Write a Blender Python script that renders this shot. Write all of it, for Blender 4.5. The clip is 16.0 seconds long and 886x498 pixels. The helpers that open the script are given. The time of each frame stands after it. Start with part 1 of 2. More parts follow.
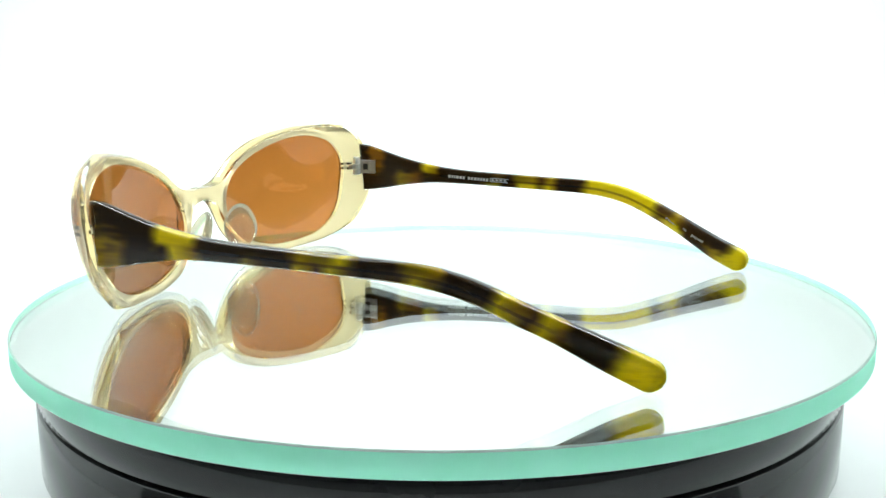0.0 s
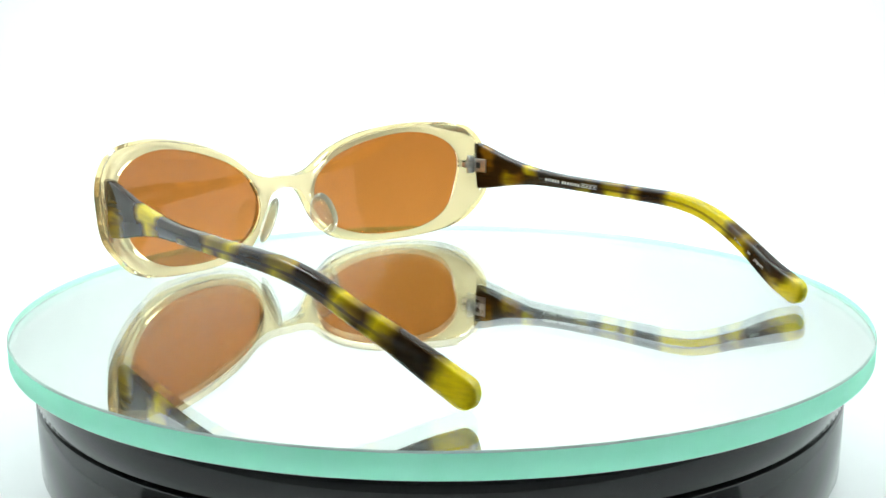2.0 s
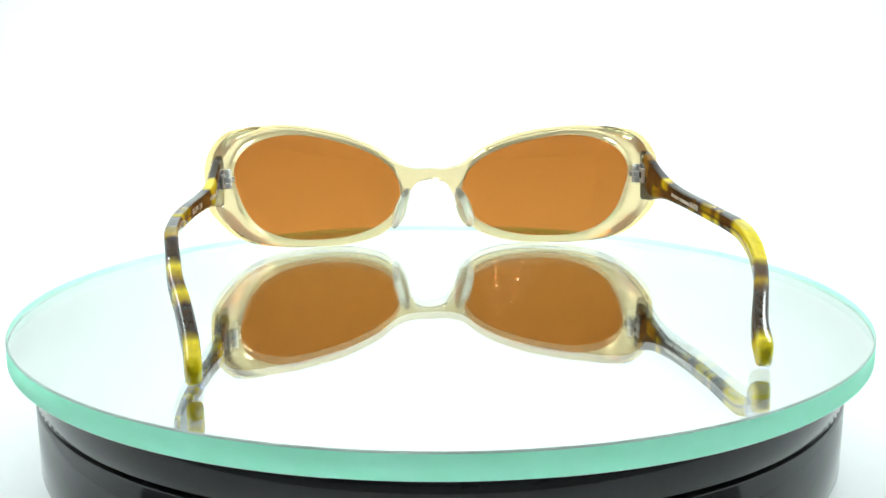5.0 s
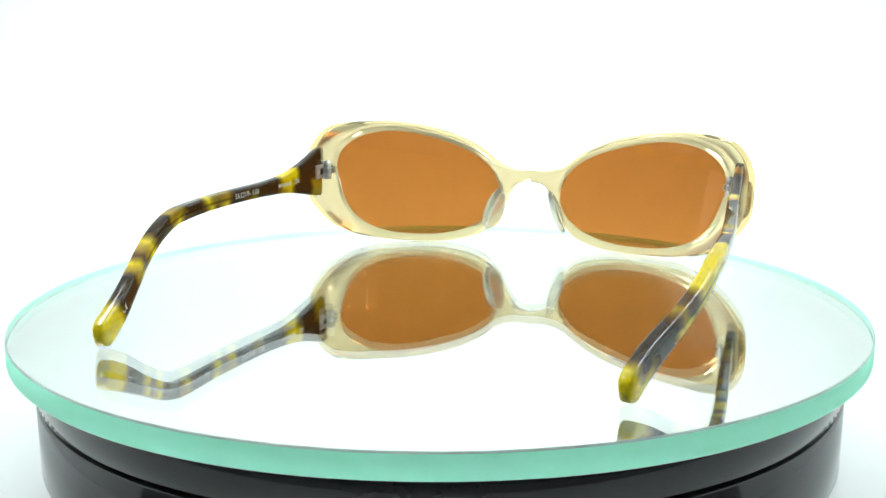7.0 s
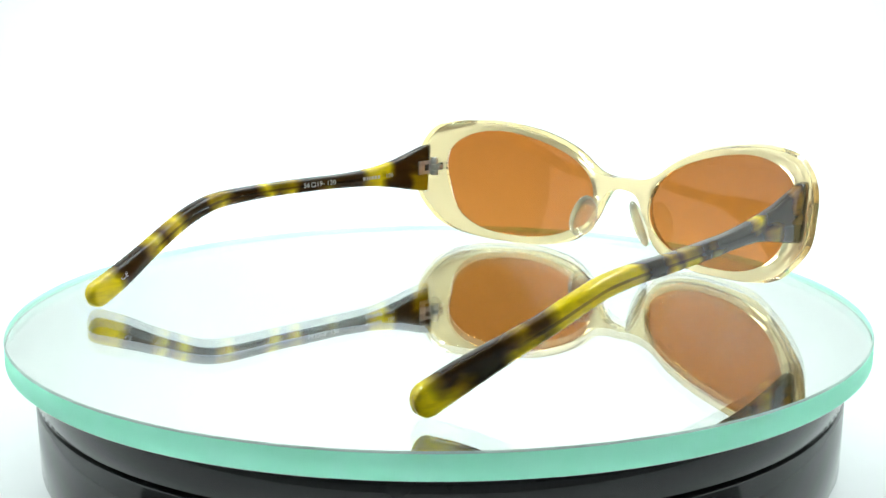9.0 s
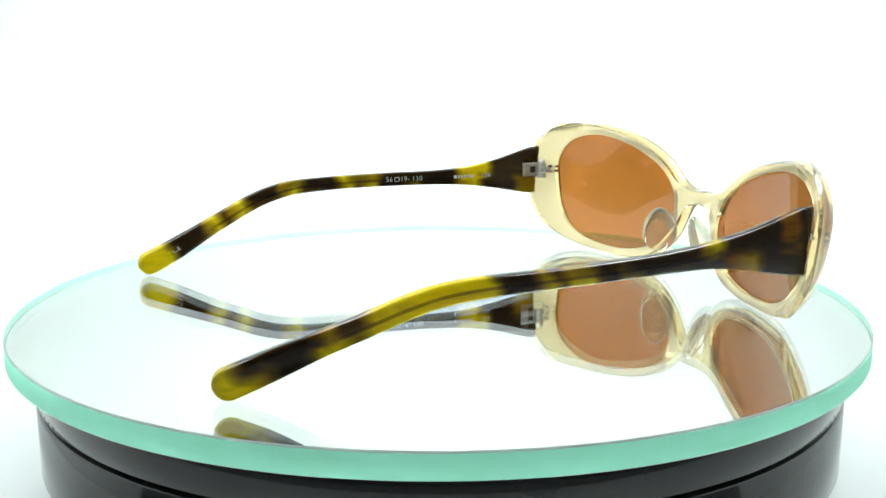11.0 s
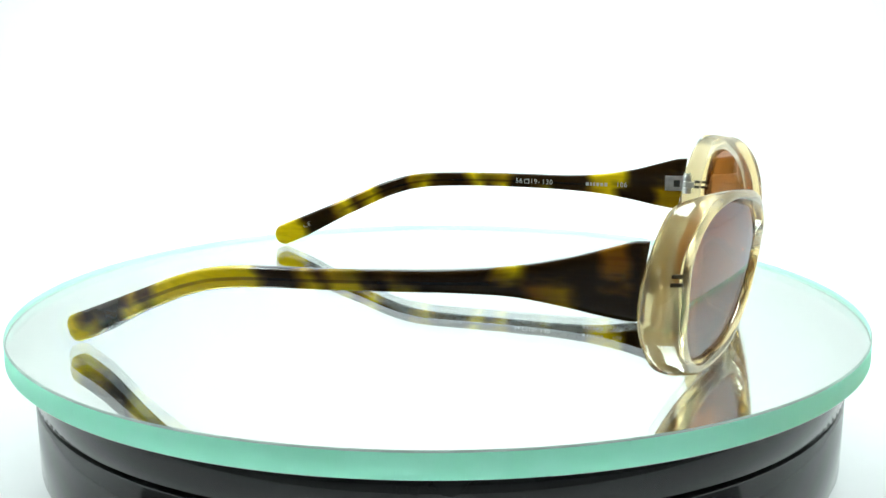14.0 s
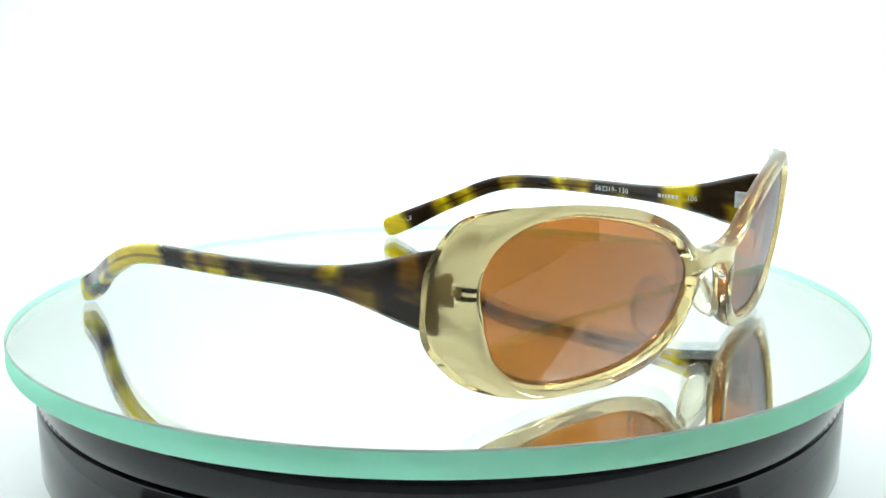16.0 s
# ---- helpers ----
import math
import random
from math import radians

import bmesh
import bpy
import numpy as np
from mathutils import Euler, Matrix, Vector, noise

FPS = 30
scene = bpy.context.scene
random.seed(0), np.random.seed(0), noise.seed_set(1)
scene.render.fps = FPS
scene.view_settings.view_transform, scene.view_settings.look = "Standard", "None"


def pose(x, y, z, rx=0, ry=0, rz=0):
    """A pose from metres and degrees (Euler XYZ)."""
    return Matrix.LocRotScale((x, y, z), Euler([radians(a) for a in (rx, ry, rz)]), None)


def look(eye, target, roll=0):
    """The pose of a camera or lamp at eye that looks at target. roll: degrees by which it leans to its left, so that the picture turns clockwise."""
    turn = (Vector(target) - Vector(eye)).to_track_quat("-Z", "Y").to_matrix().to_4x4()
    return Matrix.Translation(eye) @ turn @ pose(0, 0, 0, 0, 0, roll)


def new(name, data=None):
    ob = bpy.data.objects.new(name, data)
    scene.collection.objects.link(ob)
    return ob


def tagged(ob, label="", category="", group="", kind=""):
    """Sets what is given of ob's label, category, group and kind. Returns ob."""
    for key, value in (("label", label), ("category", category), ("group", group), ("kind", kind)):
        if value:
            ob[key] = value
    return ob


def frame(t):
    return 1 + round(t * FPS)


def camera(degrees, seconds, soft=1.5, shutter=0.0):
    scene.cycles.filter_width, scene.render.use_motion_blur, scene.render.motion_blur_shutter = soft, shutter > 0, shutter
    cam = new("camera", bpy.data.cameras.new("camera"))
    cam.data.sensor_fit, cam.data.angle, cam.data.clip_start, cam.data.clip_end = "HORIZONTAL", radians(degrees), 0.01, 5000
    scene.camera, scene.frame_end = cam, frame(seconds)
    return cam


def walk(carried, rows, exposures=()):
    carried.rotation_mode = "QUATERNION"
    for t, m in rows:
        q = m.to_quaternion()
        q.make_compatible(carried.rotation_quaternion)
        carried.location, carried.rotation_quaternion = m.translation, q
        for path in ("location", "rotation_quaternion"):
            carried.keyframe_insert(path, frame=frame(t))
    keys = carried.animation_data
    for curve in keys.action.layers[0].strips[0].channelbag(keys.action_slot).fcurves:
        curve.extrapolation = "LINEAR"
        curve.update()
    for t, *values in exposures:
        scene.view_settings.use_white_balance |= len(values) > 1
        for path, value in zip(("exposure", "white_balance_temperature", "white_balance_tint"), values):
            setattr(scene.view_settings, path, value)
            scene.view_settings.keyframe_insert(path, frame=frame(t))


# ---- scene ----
# A pair of sunglasses turns on a round mirror inside a white light tent.
# Sizes of the glasses are in millimetres in their own space: x across, y to the front, z up.
MM = 0.001
SPIN = -12.305         # degrees per second
SECONDS = 16.0

# ---- camera ----
EYE = Vector((0.0, -0.26600, 0.06622))
PITCH, YAW = radians(11.462), radians(0.149)
AIM = Vector((math.sin(YAW) * math.cos(PITCH), math.cos(YAW) * math.cos(PITCH), -math.sin(PITCH)))
cam = camera(44.107, SECONDS, soft=1.5)
walk(cam, [(0.0, look(EYE, EYE + AIM, -0.11)), (SECONDS, look(EYE, EYE + AIM, -0.11))], exposures=[(0.0, 0.0), (SECONDS, 0.0)])

# ---- world and light ----
TENT_MOUTH = -0.13
TENT_X, TENT_BACK, TENT_FRONT, TENT_TOP, FLOOR = 0.36, 0.46, -0.92, 0.46, -0.034
world = bpy.data.worlds.new("world")
scene.world = world
world.use_nodes = True
world.node_tree.nodes["Background"].inputs[0].default_value = (0.9, 0.97, 1.0, 1)
world.node_tree.nodes["Background"].inputs[1].default_value = 0.3
LED_COLOUR = (0.858, 0.99, 0.97)


def strip_lamp(x, y, sx, sy, watts):
    data = bpy.data.lights.new("led_light", "AREA")
    data.shape, data.size, data.size_y, data.energy, data.color = "RECTANGLE", sx, sy, watts, LED_COLOUR
    ob = new("led_light", data)
    ob.matrix_basis = look((x, y, TENT_TOP - 0.020), (x, y, 0))
    return ob


strip_lamp(-0.25, 0.06, 0.10, 0.34, 1.9)
strip_lamp(0.25, 0.06, 0.10, 0.34, 1.9)


# ---- materials ----
def nodes_of(name):
    m = bpy.data.materials.new(name)
    m.use_nodes = True
    return m, m.node_tree.nodes, m.node_tree.links, m.node_tree.nodes["Principled BSDF"]


def ramp_node(nodes, stops, interpolation="LINEAR"):
    r = nodes.new("ShaderNodeValToRGB")
    cr = r.color_ramp
    cr.interpolation = interpolation
    while len(cr.elements) < len(stops):
        cr.elements.new(0.5)
    for e, (p, c) in zip(cr.elements, stops):
        e.position, e.color = p, (*c, 1)
    return r


def plain(name, colour, rough=0.4, metal=0.0, noise_scale=200.0, vary=0.08, bump=0.0, coat=0.0):
    m, nodes, links, bsdf = nodes_of(name)
    tc = nodes.new("ShaderNodeTexCoord")
    n = nodes.new("ShaderNodeTexNoise")
    n.inputs["Scale"].default_value, n.inputs["Detail"].default_value = noise_scale, 6
    links.new(tc.outputs["Object"], n.inputs["Vector"])
    lo = tuple(max(0, c * (1 - vary)) for c in colour)
    hi = tuple(min(1, c * (1 + vary)) for c in colour)
    r = ramp_node(nodes, [(0.3, lo), (0.7, hi)])
    links.new(n.outputs["Fac"], r.inputs["Fac"])
    links.new(r.outputs["Color"], bsdf.inputs["Base Color"])
    rr = nodes.new("ShaderNodeMapRange")
    rr.inputs["To Min"].default_value, rr.inputs["To Max"].default_value = rough * 0.85, min(1, rough * 1.15)
    links.new(n.outputs["Fac"], rr.inputs["Value"])
    links.new(rr.outputs["Result"], bsdf.inputs["Roughness"])
    bsdf.inputs["Metallic"].default_value = metal
    bsdf.inputs["Coat Weight"].default_value = coat
    if bump:
        b = nodes.new("ShaderNodeBump")
        b.inputs["Strength"].default_value, b.inputs["Distance"].default_value = bump, 0.0002
        links.new(n.outputs["Fac"], b.inputs["Height"])
        links.new(b.outputs["Normal"], bsdf.inputs["Normal"])
    return m


def clear(name, colour, rough=0.02, ior=1.49, haze=0.0):
    m, nodes, links, bsdf = nodes_of(name)
    bsdf.inputs["Base Color"].default_value = (*colour, 1)
    bsdf.inputs["Roughness"].default_value = rough
    bsdf.inputs["IOR"].default_value = ior
    bsdf.inputs["Transmission Weight"].default_value = 1.0 - haze
    tc = nodes.new("ShaderNodeTexCoord")
    n = nodes.new("ShaderNodeTexNoise")
    n.inputs["Scale"].default_value = 90
    links.new(tc.outputs["Object"], n.inputs["Vector"])
    mr = nodes.new("ShaderNodeMapRange")
    mr.inputs["To Min"].default_value, mr.inputs["To Max"].default_value = rough, rough * 2
    links.new(n.outputs["Fac"], mr.inputs["Value"])
    links.new(mr.outputs["Result"], bsdf.inputs["Roughness"])
    return m


def lens_material(name, gloss, most, power, rough):
    # each of the two faces takes the square root of the whole tint
    m, nodes, links, bsdf = nodes_of(name)
    nodes.remove(bsdf)
    out = nodes["Material Output"]
    tc = nodes.new("ShaderNodeTexCoord")
    sep = nodes.new("ShaderNodeSeparateXYZ")
    links.new(tc.outputs["Object"], sep.inputs[0])
    mr = nodes.new("ShaderNodeMapRange")
    mr.inputs["From Min"].default_value, mr.inputs["From Max"].default_value = 0.0, 0.036
    links.new(sep.outputs["Z"], mr.inputs["Value"])
    r = ramp_node(nodes, [(0.1, (0.70, 0.424, 0.187)), (0.9, (0.66, 0.386, 0.165))])
    links.new(mr.outputs["Result"], r.inputs["Fac"])
    tr = nodes.new("ShaderNodeBsdfTransparent")
    links.new(r.outputs["Color"], tr.inputs["Color"])
    gl = nodes.new("ShaderNodeBsdfGlossy")
    smear = nodes.new("ShaderNodeTexNoise")
    smear.inputs["Scale"].default_value, smear.inputs["Detail"].default_value = 110, 6
    links.new(tc.outputs["Object"], smear.inputs["Vector"])
    sm = nodes.new("ShaderNodeMapRange")
    sm.inputs["From Min"].default_value, sm.inputs["From Max"].default_value = 0.45, 0.75
    sm.inputs["To Min"].default_value, sm.inputs["To Max"].default_value = 0.002, rough
    links.new(smear.outputs["Fac"], sm.inputs["Value"])
    links.new(sm.outputs["Result"], gl.inputs["Roughness"])
    gl.inputs["Color"].default_value = (0.42, 0.43, 0.46, 1)
    fw = nodes.new("ShaderNodeLayerWeight")
    fw.inputs["Blend"].default_value = 0.5
    pw = nodes.new("ShaderNodeMath")
    pw.operation = "POWER"
    links.new(fw.outputs["Facing"], pw.inputs[0])
    pw.inputs[1].default_value = power
    fr = nodes.new("ShaderNodeMath")
    fr.operation = "MULTIPLY_ADD"
    links.new(pw.outputs[0], fr.inputs[0])
    fr.inputs[1].default_value, fr.inputs[2].default_value = most - gloss, gloss
    mix = nodes.new("ShaderNodeMixShader")
    links.new(fr.outputs[0], mix.inputs[0])
    links.new(tr.outputs[0], mix.inputs[1])
    links.new(gl.outputs[0], mix.inputs[2])
    links.new(mix.outputs[0], out.inputs["Surface"])
    return m


DARK, BROWN, AMBER, YELLOW = (0.042, 0.019, 0.004), (0.12, 0.058, 0.005), (0.48, 0.30, 0.005), (0.96, 0.76, 0.008)


def tortoise(name, upper, lower, seed):
    """Mottled tortoiseshell acetate with a wire core. upper, lower: places in mm behind the hinge with a colour, for both halves of the height."""
    m, nodes, links, bsdf = nodes_of(name)
    tc = nodes.new("ShaderNodeTexCoord")
    sep = nodes.new("ShaderNodeSeparateXYZ")
    links.new(tc.outputs["UV"], sep.inputs[0])

    def noise(scale, along, detail, w):
        mp = nodes.new("ShaderNodeMapping")
        mp.inputs["Scale"].default_value = (scale, along, scale)
        links.new(tc.outputs["Object"], mp.inputs["Vector"])
        n = nodes.new("ShaderNodeTexNoise")
        n.noise_dimensions = "4D"
        n.inputs["W"].default_value, n.inputs["Scale"].default_value, n.inputs["Detail"].default_value = w, 1.0, detail
        links.new(mp.outputs[0], n.inputs["Vector"])
        return n.outputs["Fac"]

    def math_node(op, a, b, c=None):
        n = nodes.new("ShaderNodeMath")
        n.operation = op
        for k, v in enumerate((a, b, c)):
            if v is None:
                continue
            if isinstance(v, (int, float)):
                n.inputs[k].default_value = v
            else:
                links.new(v, n.inputs[k])
        return n.outputs[0]

    def soft_step(value, lo, hi):
        n = nodes.new("ShaderNodeMapRange")
        n.interpolation_type = "SMOOTHSTEP"
        n.inputs["From Min"].default_value, n.inputs["From Max"].default_value = lo, hi
        links.new(value, n.inputs["Value"])
        return n.outputs["Result"]

    def blend(kind, fac, a, b):
        n = nodes.new("ShaderNodeMix")
        n.data_type, n.blend_type = "RGBA", kind
        if isinstance(fac, (int, float)):
            n.inputs["Factor"].default_value = fac
        else:
            links.new(fac, n.inputs["Factor"])
        links.new(a, n.inputs["A"])
        if isinstance(b, tuple):
            n.inputs["B"].default_value = (*b, 1)
        else:
            links.new(b, n.inputs["B"])
        return n.outputs["Result"]

    # the bands' edges wander with the height and the depth
    wander = math_node("ADD", math_node("MULTIPLY_ADD", noise(240, 70, 0.5, seed), 0.034, -0.017),
                       math_node("MULTIPLY_ADD", noise(800, 160, 1.0, seed + 7), 0.008, -0.004))
    place = math_node("ADD", sep.outputs["X"], wander)
    halves = []
    for bands in (upper, lower):
        r = ramp_node(nodes, [(p / 130.0, tuple(v ** 0.4 for v in c)) for p, c in bands], "LINEAR")
        links.new(place, r.inputs["Fac"])
        halves.append(r.outputs["Color"])
    height = math_node("MULTIPLY_ADD", math_node("SUBTRACT", noise(500, 120, 1.0, seed + 3), 0.5), 1.0, sep.outputs["Y"])
    colour = blend("MIX", soft_step(height, 0.25, 0.75), halves[1], halves[0])
    g = nodes.new("ShaderNodeGamma")
    g.inputs["Gamma"].default_value = 2.5
    links.new(colour, g.inputs["Color"])
    # fine streaks along the length
    dim = ramp_node(nodes, [(0.30, (0.50, 0.42, 0.40)), (0.55, (1, 1, 1))])
    links.new(noise(1100, 30, 4.0, seed + 5), dim.inputs["Fac"])
    colour = blend("MULTIPLY", 0.4, g.outputs["Color"], dim.outputs["Color"])
    # the wire core shows through as a dark line
    off = math_node("ABSOLUTE", math_node("SUBTRACT", sep.outputs["Y"], 0.47), 0.0)
    core = math_node("SUBTRACT", 1.0, soft_step(off, 0.05, 0.11))
    span = math_node("MULTIPLY", soft_step(sep.outputs["X"], 0.20, 0.24), math_node("SUBTRACT", 1.0, soft_step(sep.outputs["X"], 0.80, 0.84)))
    core = math_node("MULTIPLY", math_node("MULTIPLY", core, span), 0.8)
    colour = blend("MULTIPLY", core, colour, (0.30, 0.24, 0.2))
    links.new(colour, bsdf.inputs["Base Color"])
    bsdf.inputs["Roughness"].default_value, bsdf.inputs["Specular IOR Level"].default_value = 0.5, 0.0
    out = nodes["Material Output"]
    tl = nodes.new("ShaderNodeBsdfTranslucent")
    links.new(colour, tl.inputs["Color"])
    mix = nodes.new("ShaderNodeMixShader")
    mix.inputs[0].default_value = 0.5
    links.new(bsdf.outputs[0], mix.inputs[1])
    links.new(tl.outputs[0], mix.inputs[2])
    polish = nodes.new("ShaderNodeBsdfGlossy")
    polish.inputs["Roughness"].default_value = 0.05
    shine = nodes.new("ShaderNodeFresnel")
    shine.inputs["IOR"].default_value = 1.52
    whole = nodes.new("ShaderNodeMixShader")
    links.new(shine.outputs[0], whole.inputs[0])
    links.new(mix.outputs[0], whole.inputs[1])
    links.new(polish.outputs[0], whole.inputs[2])
    links.new(whole.outputs[0], out.inputs["Surface"])
    return m


def ground_edge(name, low, high, through_part, clear_part, tint):
    # ground glass edge: part of the light passes, part is scattered back
    m, nodes, links, bsdf = nodes_of(name)
    tc = nodes.new("ShaderNodeTexCoord")
    n = nodes.new("ShaderNodeTexNoise")
    n.inputs["Scale"].default_value, n.inputs["Detail"].default_value = 160, 5
    links.new(tc.outputs["Object"], n.inputs["Vector"])
    r = ramp_node(nodes, [(0.3, low), (0.7, high)])
    links.new(n.outputs["Fac"], r.inputs["Fac"])
    links.new(r.outputs["Color"], bsdf.inputs["Base Color"])
    bsdf.inputs["Roughness"].default_value = 0.35
    tl = nodes.new("ShaderNodeBsdfTranslucent")
    links.new(r.outputs["Color"], tl.inputs["Color"])
    mix = nodes.new("ShaderNodeMixShader")
    mix.inputs[0].default_value = through_part
    links.new(bsdf.outputs[0], mix.inputs[1])
    links.new(tl.outputs[0], mix.inputs[2])
    pane = nodes.new("ShaderNodeBsdfTransparent")
    pane.inputs["Color"].default_value = (*tint, 1)
    mix2 = nodes.new("ShaderNodeMixShader")
    mix2.inputs[0].default_value = clear_part
    links.new(mix.outputs[0], mix2.inputs[1])
    links.new(pane.outputs[0], mix2.inputs[2])
    links.new(mix2.outputs[0], nodes["Material Output"].inputs["Surface"])
    return m


def glow(name, colour, strength):
    m, nodes, links, bsdf = nodes_of(name)
    bsdf.inputs["Emission Color"].default_value = (*colour, 1)
    bsdf.inputs["Emission Strength"].default_value = strength
    return m


WHITE_SHEET = plain("white_sheet", (0.86, 0.87, 0.87), 0.7, 0, 30, 0.015, 0.02)
# grey of the unseen surfaces that stand in for the dark room
DARK_ROOM = plain("dark_room_grey", (0.17, 0.17, 0.174), 0.8, 0, 40, 0.1)
ACETATE = clear("champagne_acetate", (0.79, 0.62, 0.305), 0.010, 1.49, 0.025)
CREAM = clear("cream_acetate", (0.87, 0.735, 0.465), 0.12, 1.42, 0.34)
PAD_CLEAR = clear("clear_acetate", (0.96, 0.91, 0.76), 0.03, 1.45, 0.14)
LENS = lens_material("brown_lens_back", 0.06, 0.6, 2.5, 0.002)
LENS_COATED = lens_material("brown_lens_front", 0.15, 0.8, 2.5, 0.02)
STEEL = plain("hinge_steel", (0.72, 0.72, 0.71), 0.34, 1.0, 900, 0.15, 0.05)
STEEL_DARK = plain("hinge_slot", (0.05, 0.045, 0.04), 0.5, 0.6, 900, 0.2)
BLACK_GLOSS = plain("black_gloss_plastic", (0.012, 0.013, 0.013), 0.07, 0, 60, 0.2, 0.0, 0.0)
BLACK_GAP = plain("black_groove", (0.004, 0.004, 0.004), 0.6, 0, 100, 0.2)
GLASS = clear("plate_glass", (0.985, 1.0, 0.99), 0.0, 1.52)
MINT = ground_edge("green_glass_edge", (0.42, 1.0, 0.77), (0.46, 1.0, 0.81), 0.70, 0.06, (0.88, 1.0, 0.96))
CHAMFER = ground_edge("ground_glass_chamfer", (0.40, 0.50, 0.46), (0.48, 0.57, 0.53), 0.3, 0.2, (0.8, 0.95, 0.9))
SILVER = plain("silvering", (0.825, 0.85, 0.825), 0.0, 1.0, 50, 0.005)
FOIL = plain("silver_print", (0.72, 0.71, 0.64), 0.4, 0.5, 2500, 0.12)
LED_GLOW = glow("led_chip", (0.95, 1.0, 1.0), 220)
LED_BOARD = plain("led_board", (0.75, 0.76, 0.76), 0.4, 0.2, 200, 0.05)
OLIVE = (0.30, 0.21, 0.006)
ORANGE = (0.32, 0.135, 0.006)
TORTOISE_A = tortoise("tortoise_dark_hinge", [
    (0, DARK), (17, DARK), (20, YELLOW), (28, YELLOW), (31, DARK), (52, DARK), (56, AMBER), (59, OLIVE), (62, OLIVE), (65, YELLOW), (69, DARK),
    (76, DARK), (79, OLIVE), (85, AMBER), (87, DARK), (95, DARK), (98, YELLOW), (101, AMBER), (103, BROWN), (106, YELLOW), (109, AMBER), (111, DARK), (118, DARK), (121, YELLOW)],
    [(0, ORANGE), (5, AMBER), (10, AMBER), (13, DARK), (21, DARK), (24, YELLOW), (29, AMBER), (32, DARK), (40, DARK), (43, OLIVE), (46, BROWN), (49, DARK), (53, DARK), (55, YELLOW), (58, AMBER),
     (60, BROWN), (63, YELLOW), (67, BROWN), (70, DARK), (78, BROWN), (81, YELLOW), (85, OLIVE), (88, DARK), (95, BROWN), (98, YELLOW), (102, BROWN), (106, YELLOW), (110, BROWN), (112, DARK), (117, DARK), (120, YELLOW)], 1.3)
TORTOISE_B = tortoise("tortoise_amber", [
    (0, DARK), (5, DARK), (7, ORANGE), (10, ORANGE), (12, DARK), (23, DARK), (26, YELLOW), (29, AMBER), (31, DARK), (46, DARK), (49, BROWN), (53, DARK), (56, OLIVE), (60, AMBER), (63, BROWN), (66, AMBER), (69, DARK), (75, DARK), (78, YELLOW), (98, YELLOW), (101, BROWN), (104, BROWN), (106, AMBER), (109, BROWN), (111, DARK), (121, DARK), (125, YELLOW)],
    [(0, DARK), (14, DARK), (17, AMBER), (22, ORANGE), (25, DARK), (43, DARK), (46, OLIVE), (49, OLIVE), (51, DARK), (54, BROWN), (56, YELLOW), (60, YELLOW), (62, OLIVE), (65, YELLOW), (67, AMBER), (69, DARK), (74, DARK),
     (77, YELLOW), (99, YELLOW), (102, OLIVE), (105, YELLOW), (108, YELLOW), (111, DARK), (115, DARK), (119, AMBER), (122, YELLOW)], 4.1)


# ---- mesh helpers ----
def part(name, bm, material, parent, label="", smooth=True):
    me = bpy.data.meshes.new(name)
    bm.normal_update()
    bm.to_mesh(me)
    bm.free()
    for m in (material if isinstance(material, (list, tuple)) else [material]):
        me.materials.append(m)
    if smooth:
        me.shade_smooth()
    ob = new(name, me)
    ob.parent = parent
    if label:
        tagged(ob, label)
    return ob


def soften(ob, width, segments=2, angle=35):
    b = ob.modifiers.new("bevel", "BEVEL")
    b.width, b.segments, b.limit_method, b.angle_limit, b.use_clamp_overlap = width, segments, "ANGLE", radians(angle), True
    b.harden_normals = False
    return ob


def lathe(bm, profile, n=160, closed=False):
    """Turn (radius, z) points about z; profile ends on the axis are closed by a fan."""
    loops = []
    for r, z in profile:
        if r < 1e-9:
            loops.append([bm.verts.new((0, 0, z))])
        else:
            loops.append([bm.verts.new((r * math.cos(a), r * math.sin(a), z)) for a in (2 * math.pi * i / n for i in range(n))])
    faces = []
    for k, (lo, hi) in enumerate(zip(loops, loops[1:] + (loops[:1] if closed else []))):
        for i in range(n):
            j = (i + 1) % n
            q = [lo[i % len(lo)], lo[j % len(lo)], hi[j % len(hi)], hi[i % len(hi)]]
            q = list(dict.fromkeys(q))
            faces.append((k, bm.faces.new(q)))
    bmesh.ops.recalc_face_normals(bm, faces=bm.faces)
    return faces


def box(bm, centre, size, turn=None):
    m = Matrix.Translation(centre) @ (turn or Matrix()) @ Matrix.Diagonal((*size, 1))
    return bmesh.ops.create_cube(bm, size=1, matrix=m)["verts"]


def rod(bm, a, b, r, n=16):
    a, b = Vector(a), Vector(b)
    m = Matrix.Translation((a + b) / 2) @ (b - a).to_track_quat("Z", "Y").to_matrix().to_4x4()
    return bmesh.ops.create_cone(bm, cap_ends=True, segments=n, radius1=r, radius2=r, depth=(b - a).length, matrix=m)["verts"]


def smooth_path(points, steps):
    """Catmull-Rom through the points, any number of values each."""
    pts = [np.array(p, float) for p in points]
    pts = [2 * pts[0] - pts[1]] + pts + [2 * pts[-1] - pts[-2]]
    out = []
    for a, b, c, d in zip(pts, pts[1:], pts[2:], pts[3:]):
        for i in range(steps):
            t = i / steps
            out.append(0.5 * ((2 * b) + (c - a) * t + (2 * a - 5 * b + 4 * c - d) * t * t + (3 * b - a - 3 * c + d) * t ** 3))
    out.append(pts[-2])
    return out


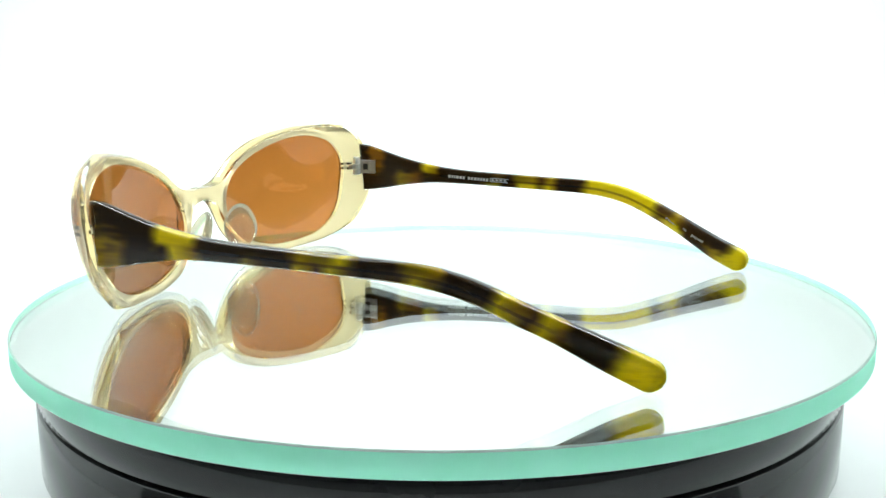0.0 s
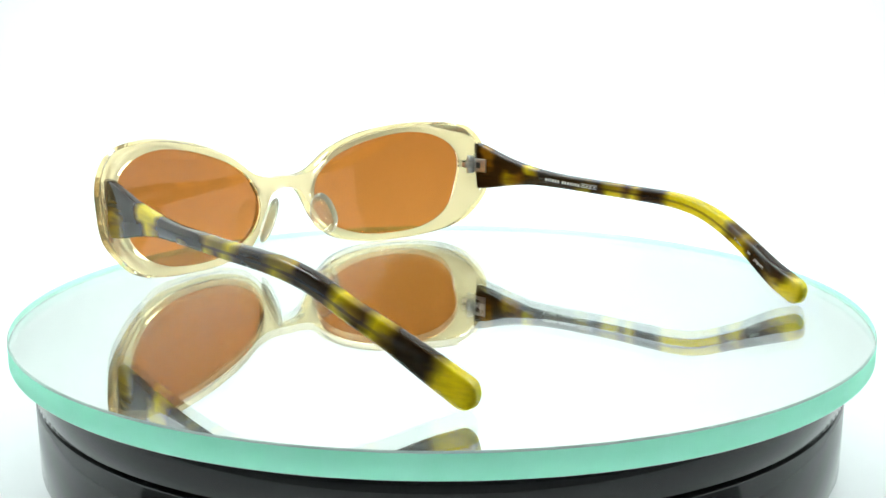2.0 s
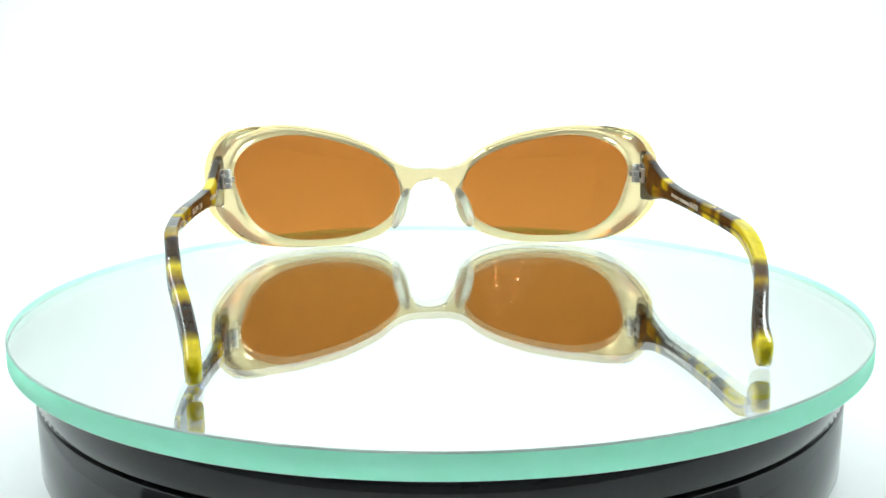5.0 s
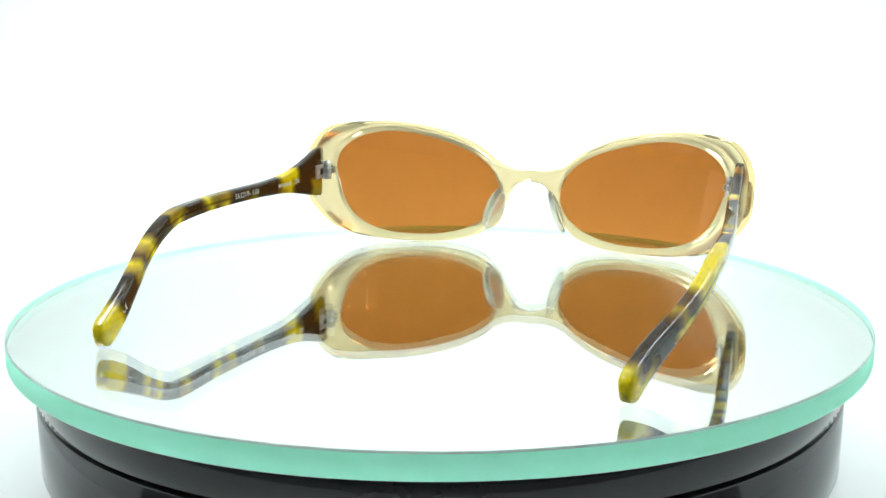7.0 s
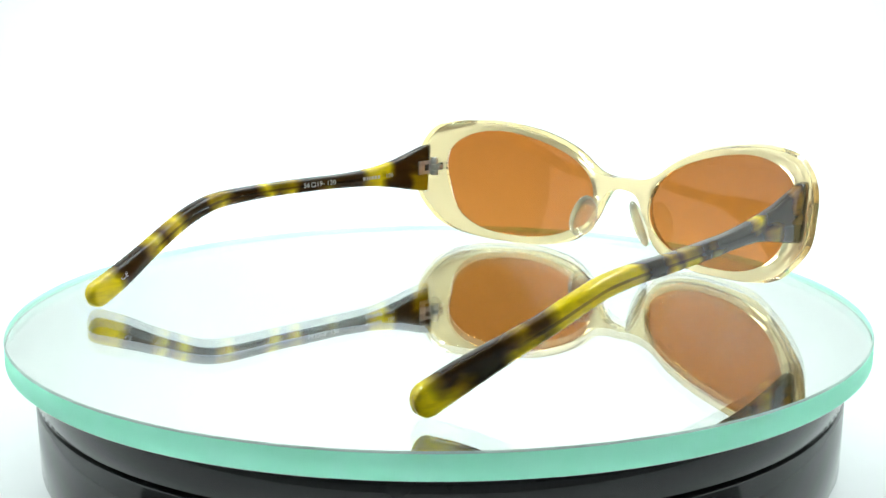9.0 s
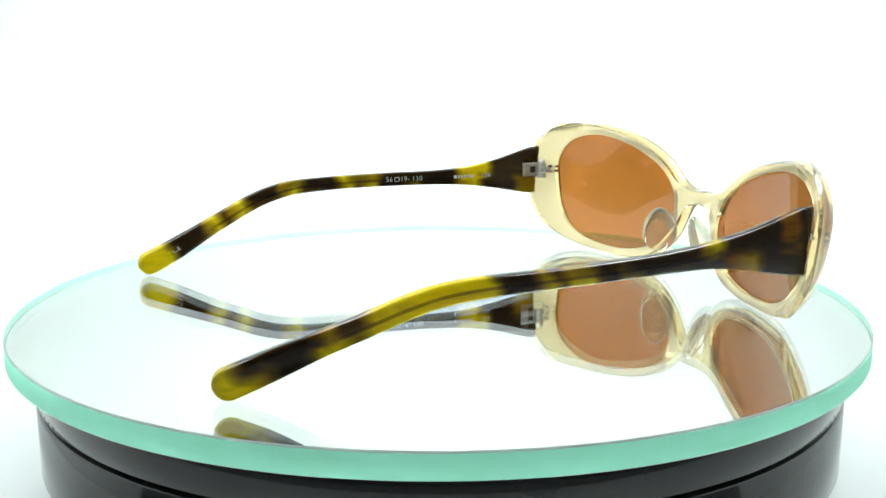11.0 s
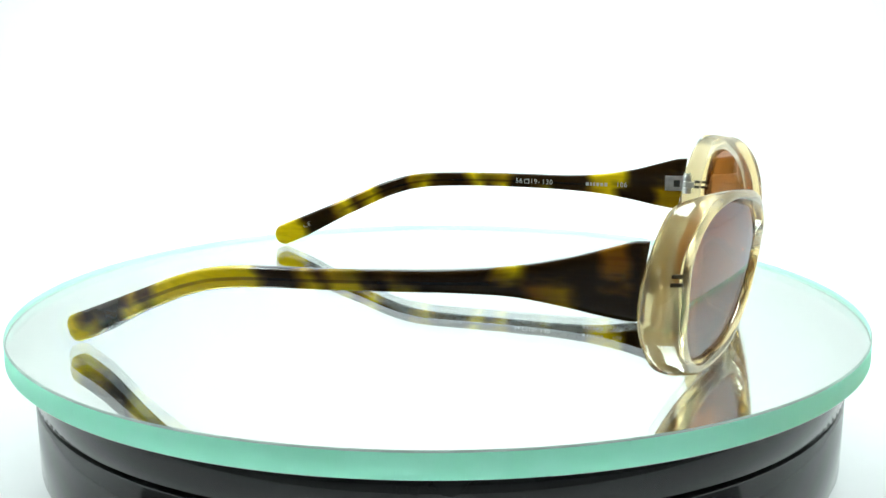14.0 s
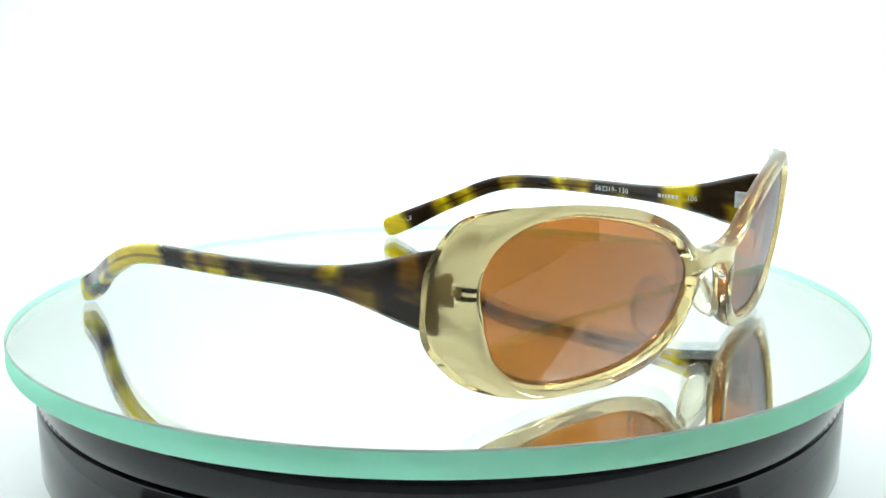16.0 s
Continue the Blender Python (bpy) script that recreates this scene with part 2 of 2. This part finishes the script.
# ---- light tent ----
def build_tent():
    bm = bmesh.new()
    # floor and back in one sheet with a wide curve
    rad, prof = 0.16, []
    prof.append((TENT_MOUTH - 0.03, FLOOR))
    prof.append((TENT_BACK - rad, FLOOR))
    for i in range(1, 13):
        a = math.pi / 2 * i / 12
        prof.append((TENT_BACK - rad + rad * math.sin(a), FLOOR + rad - rad * math.cos(a)))
    prof.append((TENT_BACK, TENT_TOP))
    rows = [[bm.verts.new((x, y, z)) for x in (-TENT_X, TENT_X)] for y, z in prof]
    for a, b in zip(rows, rows[1:]):
        bm.faces.new((a[0], a[1], b[1], b[0]))
    ob = part("backdrop", bm, WHITE_SHEET, None)
    s = ob.modifiers.new("thickness", "SOLIDIFY")
    s.thickness, s.offset = 0.003, -1
    tagged(ob, "seamless white sheet curving up behind the turntable", "backdrop", kind="structure")
    # unseen grey screens added before the mouth, so reflections there stay dark
    room = "unseen grey screen standing in for the dark room before the tent"
    cloth = "white cloth side of the photo tent"
    split = TENT_MOUTH
    back_len, front_len = TENT_BACK + 0.02 - split, split - TENT_FRONT
    back_mid, front_mid = split + back_len / 2, split - front_len / 2
    for name, c, size, mat, label in (
            ("wall_west", (-TENT_X - 0.006, back_mid, 0.19), (0.006, back_len, 0.56), WHITE_SHEET, cloth),
            ("wall_east", (TENT_X + 0.006, back_mid, 0.19), (0.006, back_len, 0.56), WHITE_SHEET, cloth),
            ("screen_west", (-TENT_X - 0.006, front_mid, 0.19), (0.006, front_len, 0.56), DARK_ROOM, room),
            ("screen_east", (TENT_X + 0.006, front_mid, 0.19), (0.006, front_len, 0.56), DARK_ROOM, room),
            ("wall_south", (0, TENT_FRONT - 0.006, 0.19), (0.74, 0.006, 0.56), DARK_ROOM, room),
            # unseen board, added so the drum's front reflects something dark
            ("floor", (0, (TENT_FRONT + TENT_MOUTH - 0.034) / 2, FLOOR - 0.003), (0.74, TENT_MOUTH - 0.034 - TENT_FRONT, 0.006), DARK_ROOM, "unseen grey board added before the tent for dark reflections"),
            ("ceiling_front", (0, front_mid, TENT_TOP + 0.006), (0.74, front_len, 0.006), DARK_ROOM, room),
            ("ceiling", (0, back_mid, TENT_TOP + 0.006), (0.74, back_len, 0.006), WHITE_SHEET, cloth)):
        bm = bmesh.new()
        box(bm, c, size)
        tagged(part(name, bm, mat, None, smooth=False), label, "tent wall", kind="structure")


def build_led_strips():
    for x, y, length, count in ((-0.25, 0.06, 0.37, 9), (0.25, 0.06, 0.37, 9), (0.0, -0.55, 0.66, 10)):
        strip = new("led_strip")
        strip.location = (x, y, TENT_TOP)
        tagged(strip, "long white strip of small bright light diodes under the tent roof", "lamp", "tent lamps")
        bm = bmesh.new()
        box(bm, (0, 0, -0.006), (0.12, length, 0.012))
        soften(part("board", bm, LED_BOARD, strip, smooth=False), 0.001)
        chip = None
        for k in range(count):
            for row in (-0.026, 0.026):
                if chip is None:
                    bm = bmesh.new()
                    rod(bm, (0, 0, -0.0015), (0, 0, 0.0015), 0.0024, 10)
                    chip = part("led_chip", bm, LED_GLOW, strip, smooth=False)
                    one = chip
                else:
                    one = new("led_chip", chip.data)
                    one.parent = strip
                one.location = (row, (0.038 if x else 0.065) * (k - (count - 1) / 2), -0.0225 if x else -0.0135)


# ---- turntable ----
PLATE_R, PLATE_T = 0.1015, 0.0052


def build_turntable():
    table = new("turntable")
    table.location = (0, 0, FLOOR)
    tagged(table, "round black glossy motor turntable on a white sheet", "turntable")
    h = -FLOOR
    bm = bmesh.new()
    lathe(bm, [(0, 0.0), (0.0942, 0.0), (0.0950, 0.0003), (0.0962, 0.0030), (0.0963, h - 0.0157), (0.0958, h - 0.0153), (0.0, h - 0.0153)])
    part("body", bm, BLACK_GLOSS, table, "glossy black plastic drum")
    bm = bmesh.new()
    lathe(bm, [(0, h - 0.0153), (0.0930, h - 0.0153), (0.0930, h - 0.0146), (0, h - 0.0146)])
    part("groove", bm, BLACK_GAP, table)
    bm = bmesh.new()
    lathe(bm, [(0, -0.0093), (0.0957, -0.0093), (0.0961, -0.0089), (0.0961, -0.0008), (0.0953, 0.0), (0, 0)])
    platter = part("platter", bm, BLACK_GLOSS, table, "glossy black rotating platter")
    platter.location = (0, 0, h - 0.0053)
    return table, platter


def build_mirror():
    mirror = new("mirror_plate")
    tagged(mirror, "thick round mirror with green glass edge on the turntable", "mirror")
    bm = bmesh.new()
    c = 0.00035
    faces = lathe(bm, [(0, 0), (PLATE_R - c, 0), (PLATE_R, -c), (PLATE_R, -PLATE_T + c), (PLATE_R - c, -PLATE_T)], 240)
    for k, f in faces:
        f.material_index = (0, 2, 1, 1)[k]
    ob = part("glass_plate", bm, [GLASS, MINT, CHAMFER], mirror, "thick clear glass plate with sea green edge", smooth=False)
    for p in ob.data.polygons:
        p.use_smooth = p.material_index == 1
    bm = bmesh.new()
    lathe(bm, [(0, -PLATE_T), (PLATE_R - c, -PLATE_T), (PLATE_R - c, -PLATE_T - 0.00006), (0, -PLATE_T - 0.00006)], 240)
    part("silvering", bm, SILVER, mirror, "bright silver backing under the glass", smooth=False)
    return mirror


# ---- sunglasses ----
LC, LX, LZ, SQUARE = (35.5, 18.4), 24.4, 15.35, 2.3
OUTLINE = (0.995, -0.012, -0.018, -0.002, 0.087, -0.042, 0.009)


def aperture(a, grow=0.0):
    """Edge of one lens opening at the angle a, in mm; harmonics on an oval."""
    r = OUTLINE[0] + sum(OUTLINE[2 * k - 1] * math.cos(k * a) + OUTLINE[2 * k] * math.sin(k * a) for k in range(1, 4))
    r *= (abs(math.cos(a)) ** SQUARE + abs(math.sin(a)) ** SQUARE) ** (-1 / SQUARE)
    return LC[0] + (LX * r + grow) * math.cos(a), LC[1] + (LZ * r + grow) * math.sin(a)


def wrap(x, z):
    """The curve of the frame's back face."""
    return 13.6 * (1 - (x / 63.0) ** 2) + 0.14 * (z - 19.0) - (z - 18.0) ** 2 / 260.0


def front_y(x, z):
    return wrap(x, z) + 3.5


RIM = [(0, 23.1), (4.6, 23.0), (9.9, 24.6), (17.3, 29.9), (27.4, 34.1), (38.4, 36.3), (48.6, 37.1), (58.9, 36.0), (63.5, 32.8), (66.0, 27.6), (66.2, 21.5),
       (65.5, 14.6), (61.9, 9.2), (56.7, 4.5), (48.0, 1.1), (36.4, 0.1), (25.2, 0.4), (15.0, 3.2), (9.3, 9.1), (6.7, 15), (4.3, 18.7), (0, 19.8)]


def sag(side, x):
    """The worn front stands slightly lower towards one temple."""
    return 1.0 - side * 0.013 * min(1.0, x / 40.0)


def widen(a):
    # the opening is wider in the front face, most at its temple-side corners
    c, s = max(0.0, math.cos(a)), abs(math.sin(a))
    return 0.7 * c + 1.4 * c * s


def build_front(parent):
    path = [(float(p[0]), float(p[1])) for p in smooth_path(RIM, 5)]
    path += [(0.0, 20.9), (0.0, 22.0)]
    bm = bmesh.new()
    n, loops = len(path), []
    for x, z in path:
        a = math.atan2((z - LC[1]) / LZ, (x - LC[0]) / LX)
        ix, iz = aperture(a)
        fx, fz = aperture(a, widen(a))
        sec = []
        flare = min(1.0, max(0.0, (x - 46.0) / 16.0))
        flare = flare * flare * (3 - 2 * flare)
        deep = {1: 3.0, 0.75: 1.6, 0.5: 0.4}
        by_hinge = 0.35 + 0.65 * math.exp(-((z - 20.0) / 11.0) ** 2)
        # the back face is a little smaller than the front
        trim = 0.8 * min(1.0, max(0.0, (x - 3.0) / 8.0)) / max(1e-6, math.hypot(x - ix, z - iz))
        for u in (0, 0.25, 0.5, 0.75, 1):
            v = u * (1.0 - min(0.4, trim))
            px, pz = ix + (x - ix) * v, iz + (z - iz) * v
            sec.append((px, wrap(px, pz) - deep.get(u, 0.0) * flare * by_hinge, pz))
        drop = {1: 5.0, 0.75: 2.1, 0.5: 0.5}
        edge = front_y(x, z) - drop[1] * flare
        sec.append((x + (0.5 + 0.8 * by_hinge) * flare, sec[-1][1] * 0.5 + edge * 0.5, z + 0.02 * flare * (z - 19.0)))
        for u in (1, 0.75, 0.5, 0.25, 0):
            v = u * (1.0 - 0.10 * flare)
            px, pz = fx + (x - fx) * v, fz + (z - fz) * v
            dome = 0.5 * (1 - (2 * u - 1) ** 2)
            sec.append((px, front_y(px, pz) + dome - (1.1 if u == 0 else 0) - drop.get(u, 0.0) * flare, pz))
        loops.append(sec)
    k = len(loops[0])
    for side in (1, -1):
        vs = [[bm.verts.new((side * x * MM, y * MM, z * sag(side, x) * MM)) for x, y, z in sec] for sec in loops]
        for i in range(n):
            j = (i + 1) % n
            for s in range(k):
                t = (s + 1) % k
                if s in (4, 5) and path[i][0] < 1e-6 and path[j][0] < 1e-6:
                    continue
                bm.faces.new((vs[i][s], vs[j][s], vs[j][t], vs[i][t])).material_index = 1 if s < 4 else 0
    bmesh.ops.remove_doubles(bm, verts=bm.verts, dist=1e-6)
    bmesh.ops.recalc_face_normals(bm, faces=bm.faces)
    ob = part("frame_front", bm, [ACETATE, CREAM], parent, "clear champagne acetate frame front, milky cream behind")
    soften(ob, 0.0008, 2, 50)
    sub = ob.modifiers.new("round", "SUBSURF")
    sub.levels = sub.render_levels = 1
    return ob


def build_lens(side, parent):
    bm = bmesh.new()
    n, rings = 112, 22
    for face, off in ((0, 0.9), (1, 2.3)):
        prev = None
        for r in range(rings + 1):
            if r == 0:
                x, z = LC
                loop = [bm.verts.new((side * x * MM, (wrap(x, z) + off + 0.6) * MM, z * sag(side, x) * MM))]
            else:
                loop = []
                for i in range(n):
                    ax, az = aperture(2 * math.pi * i / n, 0.06 + face * widen(2 * math.pi * i / n))
                    f = r / rings
                    x, z = LC[0] + (ax - LC[0]) * f, LC[1] + (az - LC[1]) * f
                    loop.append(bm.verts.new((side * x * MM, (wrap(x, z) + off + 0.6 * (1 - f * f)) * MM, z * sag(side, x) * MM)))
            if prev:
                for i in range(n):
                    j = (i + 1) % n
                    bm.faces.new(list(dict.fromkeys((prev[i % len(prev)], prev[j % len(prev)], loop[j], loop[i])))).material_index = face
            prev = loop
        if face == 0:
            back = prev
    for i in range(n):
        j = (i + 1) % n
        bm.faces.new((back[i], back[j], prev[j], prev[i]))
    bmesh.ops.recalc_face_normals(bm, faces=bm.faces)
    ob = part("lens", bm, [LENS, LENS_COATED], parent, "brown tinted sunglass lens")
    soften(ob, 0.0002, 1, 60)
    return ob


def build_pad(side, parent):
    bm = bmesh.new()
    bmesh.ops.create_uvsphere(bm, u_segments=32, v_segments=20, radius=1)
    for v in bm.verts:
        x, y, z = v.co
        # a flat drop, fuller below
        v.co = (x * 1.6, y * (4.7 - 0.8 * z), z * 6.9)
    m = pose(side * 9.7, 8.6, 11.6, 8, side * -20, side * 22)
    for v in bm.verts:
        c = m @ v.co
        v.co = c * MM
    return part("nose_pad", bm, PAD_CLEAR, parent, "clear moulded nose pad")


def temple_line(side):
    """Centre line and half sizes of a temple: x, y, z, half height, half thickness, length as cut."""
    rows = [(63.2, -3.3, 22.4, 7.4, 1.4), (63.3, -7, 22.1, 6.75, 1.4), (63.4, -12, 21.8, 5.6, 1.4), (63.5, -18, 21.6, 4.2, 1.4), (63.6, -27, 21.4, 2.75, 1.45),
            (64.1, -38, 21.1, 2.1, 1.5), (64.6, -50, 20.9, 2.0, 1.5), (64.8, -63, 20.6, 1.95, 1.5), (64.6, -75, 20.3, 2.0, 1.55), (64.2, -82, 19.8, 2.1, 1.6),
            (63.8, -88, 18.8, 2.15, 1.6), (63.3, -94, 17.0, 2.2, 1.6), (62.6, -101, 14.1, 2.25, 1.6), (61.7, -108, 11.1, 2.4, 1.65),
            (60.3, -118, 6.4, 2.95, 1.7), (59.6, -125.4, 3.25, 3.1, 1.7)]
    # one temple bows outwards and curls in at its tip, the other hangs a little lower and curls in more
    where = (0, 24, 38, 50, 63, 82, 94, 101, 108, 118, 126)
    bow, lift, tuck = (((0, 0.1, 0.9, 1.5, 1.9, 1.6, 0.6, -0.1, -1.3, -2.4, -3.1), (0, 0.1, 0.35, 0.55, 0.7, 0.65, 0.3, 0.1, 0, 0, 0), 2.0) if side < 0 else
                       ((0, 0, 0.1, 0.3, 0.5, 0.8, 0.4, -0.5, -2.0, -4.4, -5.5), (0, -0.1, -0.4, -0.6, -0.65, -0.55, -0.5, -0.4, -0.35, -0.2, 0), 2.3))
    return [(x + np.interp(-y, where, bow), y + tuck * max(0.0, -y - 60) / 65, z + np.interp(-y, where, lift), h, k, -y) for x, y, z, h, k in rows]


def temple_sections(side):
    rows = [np.array(r) for r in smooth_path(temple_line(side), 5)]
    out = []
    for i, r in enumerate(rows):
        a, b = rows[max(0, i - 1)][:3], rows[min(len(rows) - 1, i + 1)][:3]
        d = Vector(b - a).normalized()
        out.append((Vector(r[:3]), d, r[3], r[4], r[5]))
    # rounded end
    c, d, h, k, s = out[-1]
    out.pop()
    for i in range(0, 8):
        a = math.pi / 2 * i / 7.15
        run = h * (math.sin(a) - 0.15)
        out.append((c + d * run, d, h * math.cos(a), k * math.cos(a) ** 0.7, s + run))
    return [(Vector((side * c.x, c.y, c.z)), Vector((side * d.x, d.y, d.z)), h, k, s) for c, d, h, k, s in out]


def build_temple(side, material, parent, label):
    bm, n, prev = bmesh.new(), 36, None
    uv = bm.loops.layers.uv.new("uv")
    grain = {}
    for idx, (c, d, h, k, s) in enumerate(temple_sections(side)):
        up = (Vector((0, 0, 1)) - d * d.z).normalized()
        if idx == 0:
            up = Vector((0, 0.14, 1)).normalized()
        out = d.cross(up).normalized()
        loop = []
        for i in range(n):
            a = 2 * math.pi * i / n
            ca, sa = math.cos(a), math.sin(a)
            e = 0.40 + 0.14 * min(1, max(0, (4.5 - h) / 2.5))
            u = math.copysign(abs(sa) ** e, sa) * h
            w = math.copysign(abs(ca) ** 0.40, ca) * k
            v = bm.verts.new((c + up * u + out * w) * MM)
            grain[v] = (s / 130.0, 0.5 + 0.5 * u / max(h, 1e-6))
            loop.append(v)
        if prev:
            for i in range(n):
                j = (i + 1) % n
                bm.faces.new((prev[i], prev[j], loop[j], loop[i]))
        else:
            bm.faces.new(loop)
        prev = loop
    bm.faces.new(prev)
    bmesh.ops.recalc_face_normals(bm, faces=bm.faces)
    for f in bm.faces:
        for corner in f.loops:
            corner[uv].uv = grain[corner.vert]
    return part("temple", bm, material, parent, label)


def inner_face(side, y):
    """Place on a temple's inner face at that y, and the direction along it towards the hinge."""
    secs = temple_sections(side)
    for (c0, d0, h0, k0, s0), (c1, d1, h1, k1, s1) in zip(secs, secs[1:]):
        if c1.y <= y <= c0.y:
            f = (c0.y - y) / (c0.y - c1.y)
            c, d, k = c0.lerp(c1, f), d0.lerp(d1, f).normalized(), k0 + (k1 - k0) * f
            return c, -d, k
    return secs[0][0], -secs[0][1], secs[0][3]


def print_matrix(side, y, dz=0.0):
    c, along, k = inner_face(side, y)
    run = along if side < 0 else -along
    inward = Vector((-side, 0, 0))
    inward = (inward - run * inward.dot(run)).normalized()
    up = inward.cross(run).normalized()
    p = c + inward * (k + 0.02) + up * dz
    m = Matrix((run, up, inward)).transposed().to_4x4()
    m.translation = p * MM
    return m


def words(text, size, side, y, parent, name="lettering", dz=0.0):
    cu = bpy.data.curves.new(name, "FONT")
    cu.body, cu.size, cu.extrude, cu.space_character = text, size * MM, 0.02 * MM, 1.15
    cu.align_y = "CENTER"
    tmp = new("lettering_curve", cu)
    me = bpy.data.meshes.new_from_object(tmp.evaluated_get(bpy.context.evaluated_depsgraph_get()))
    bpy.data.objects.remove(tmp)
    me.materials.clear()
    me.materials.append(FOIL)
    ob = new(name, me)
    ob.parent = parent
    ob.matrix_basis = print_matrix(side, y, dz)
    return tagged(ob, "fine silver printed lettering")


def bars(widths, height, gap, side, y, parent, hollow=False):
    bm, x = bmesh.new(), 0.0
    for w in widths:
        if w > 0:
            if hollow:
                for dz in (-height / 2, height / 2):
                    box(bm, ((x + w / 2) * MM, dz * MM, 0), (w * MM, 0.18 * MM, 0.04 * MM))
                for dx in (0, w):
                    box(bm, ((x + dx) * MM, 0, 0), (0.18 * MM, height * MM, 0.04 * MM))
            else:
                box(bm, ((x + w / 2) * MM, 0, 0), (w * MM, height * MM, 0.04 * MM))
        x += abs(w) + gap
    ob = part("printed_bars", bm, FOIL, parent, "row of fine silver printed marks", smooth=False)
    ob.matrix_basis = print_matrix(side, y)
    return ob


def build_hinge(side, parent):
    bm = bmesh.new()
    box(bm, (side * 61.9 * MM, -5.6 * MM, 22.7 * MM), (0.9 * MM, 5.2 * MM, 4.2 * MM))
    hinge = soften(part("hinge", bm, STEEL, parent, "small silver steel hinge", smooth=False), 0.00015)
    bm = bmesh.new()
    box(bm, (side * 61.38 * MM, -4.9 * MM, 22.7 * MM), (0.12 * MM, 1.7 * MM, 1.9 * MM))
    part("slot", bm, STEEL_DARK, hinge, smooth=False)
    for dz in (-1.75, 0, 1.75):
        bm = bmesh.new()
        rod(bm, (side * 60.9 * MM, -2.0 * MM, (22.7 + dz - 0.8) * MM), (side * 60.9 * MM, -2.0 * MM, (22.7 + dz + 0.8) * MM), 1.25 * MM, 20)
        soften(part("barrel", bm, STEEL, hinge), 0.00012)
    bm = bmesh.new()
    box(bm, (side * 60.3 * MM, -0.8 * MM, 22.7 * MM), (2.6 * MM, 1.6 * MM, 1.5 * MM))
    soften(part("frame_leaf", bm, STEEL, hinge, smooth=False), 0.00015)
    bm = bmesh.new()
    rod(bm, (side * 60.9 * MM, -2.0 * MM, 25.2 * MM), (side * 60.9 * MM, -2.0 * MM, 25.7 * MM), 1.0 * MM, 16)
    part("screw", bm, STEEL, hinge)
    for dz in (-0.75, 0.75):
        bm = bmesh.new()
        box(bm, (side * 61.0 * MM, 1.6 * MM, (22.7 + dz) * MM), (0.8 * MM, 3.2 * MM, 0.7 * MM))
        part("pin", bm, STEEL_DARK, hinge, "dark steel pin set in the acetate", smooth=False)
    return hinge


def build_sunglasses():
    g = new("sunglasses")
    tagged(g, "champagne acetate sunglasses with tortoiseshell temples and brown lenses on a mirror", "sunglasses")
    build_front(g)
    for side in (-1, 1):
        build_lens(side, g)
        build_pad(side, g)
        build_hinge(side, g)
    a = build_temple(-1, TORTOISE_A, g, "dark and yellow tortoiseshell acetate temple")
    b = build_temple(1, TORTOISE_B, g, "amber and yellow tortoiseshell acetate temple")
    words("56", 2.0, -1, -52.0, a)
    bars([1.3], 1.2, 0.3, -1, -49.2, a, hollow=True)
    words("19-", 2.0, -1, -47.5, a)
    words("130", 2.0, -1, -43.9, a)
    bars([0.9, 0.5, 0.5, 0.8, 0.8, 0.8], 0.95, 0.4, -1, -30.7, a)
    words("106", 1.9, -1, -22.0, a)
    words("CE", 1.9, -1, -117.0, a)
    bars([0.8, 0.5, 0.4, 0.8, 0.7, 0.7, -0.4, 0.7, 0.7, 0.8, 0.7, 0.5, 0.7, 0.7], 0.85, 0.3, 1, -33.0, b)
    bars([7.0], 1.0, 0.3, 1, -46.6, b, hollow=True)
    bars([0.8, 0.8, 0.8, 0.8, 0.8], 0.4, 0.5, 1, -47.0, b)
    words("Made", 1.7, 1, -102.0, b)
    words("in", 1.7, 1, -107.4, b)
    words("Japan", 1.7, 1, -110.2, b)
    return g


build_tent()
build_led_strips()
turntable, platter = build_turntable()
mirror = build_mirror()
glasses = build_sunglasses()


# ---- what moves ----
def motions():
    seat = Matrix.Translation((-0.05239, 0.02665, 0.0)) @ pose(0, 0, 0, 0, 0, 66.874)
    off = Matrix.Translation((0.0005, -0.00007, 0.0))
    times = [i * 1.0 for i in range(17)]
    turn = lambda t: pose(0, 0, 0, 0, 0, SPIN * t)
    walk(glasses, [(t, turn(t) @ seat) for t in times])
    walk(mirror, [(t, turn(t) @ off) for t in times])
    walk(platter, [(t, Matrix.Translation((0, 0, -FLOOR - 0.0053)) @ turn(t)) for t in times])


motions()
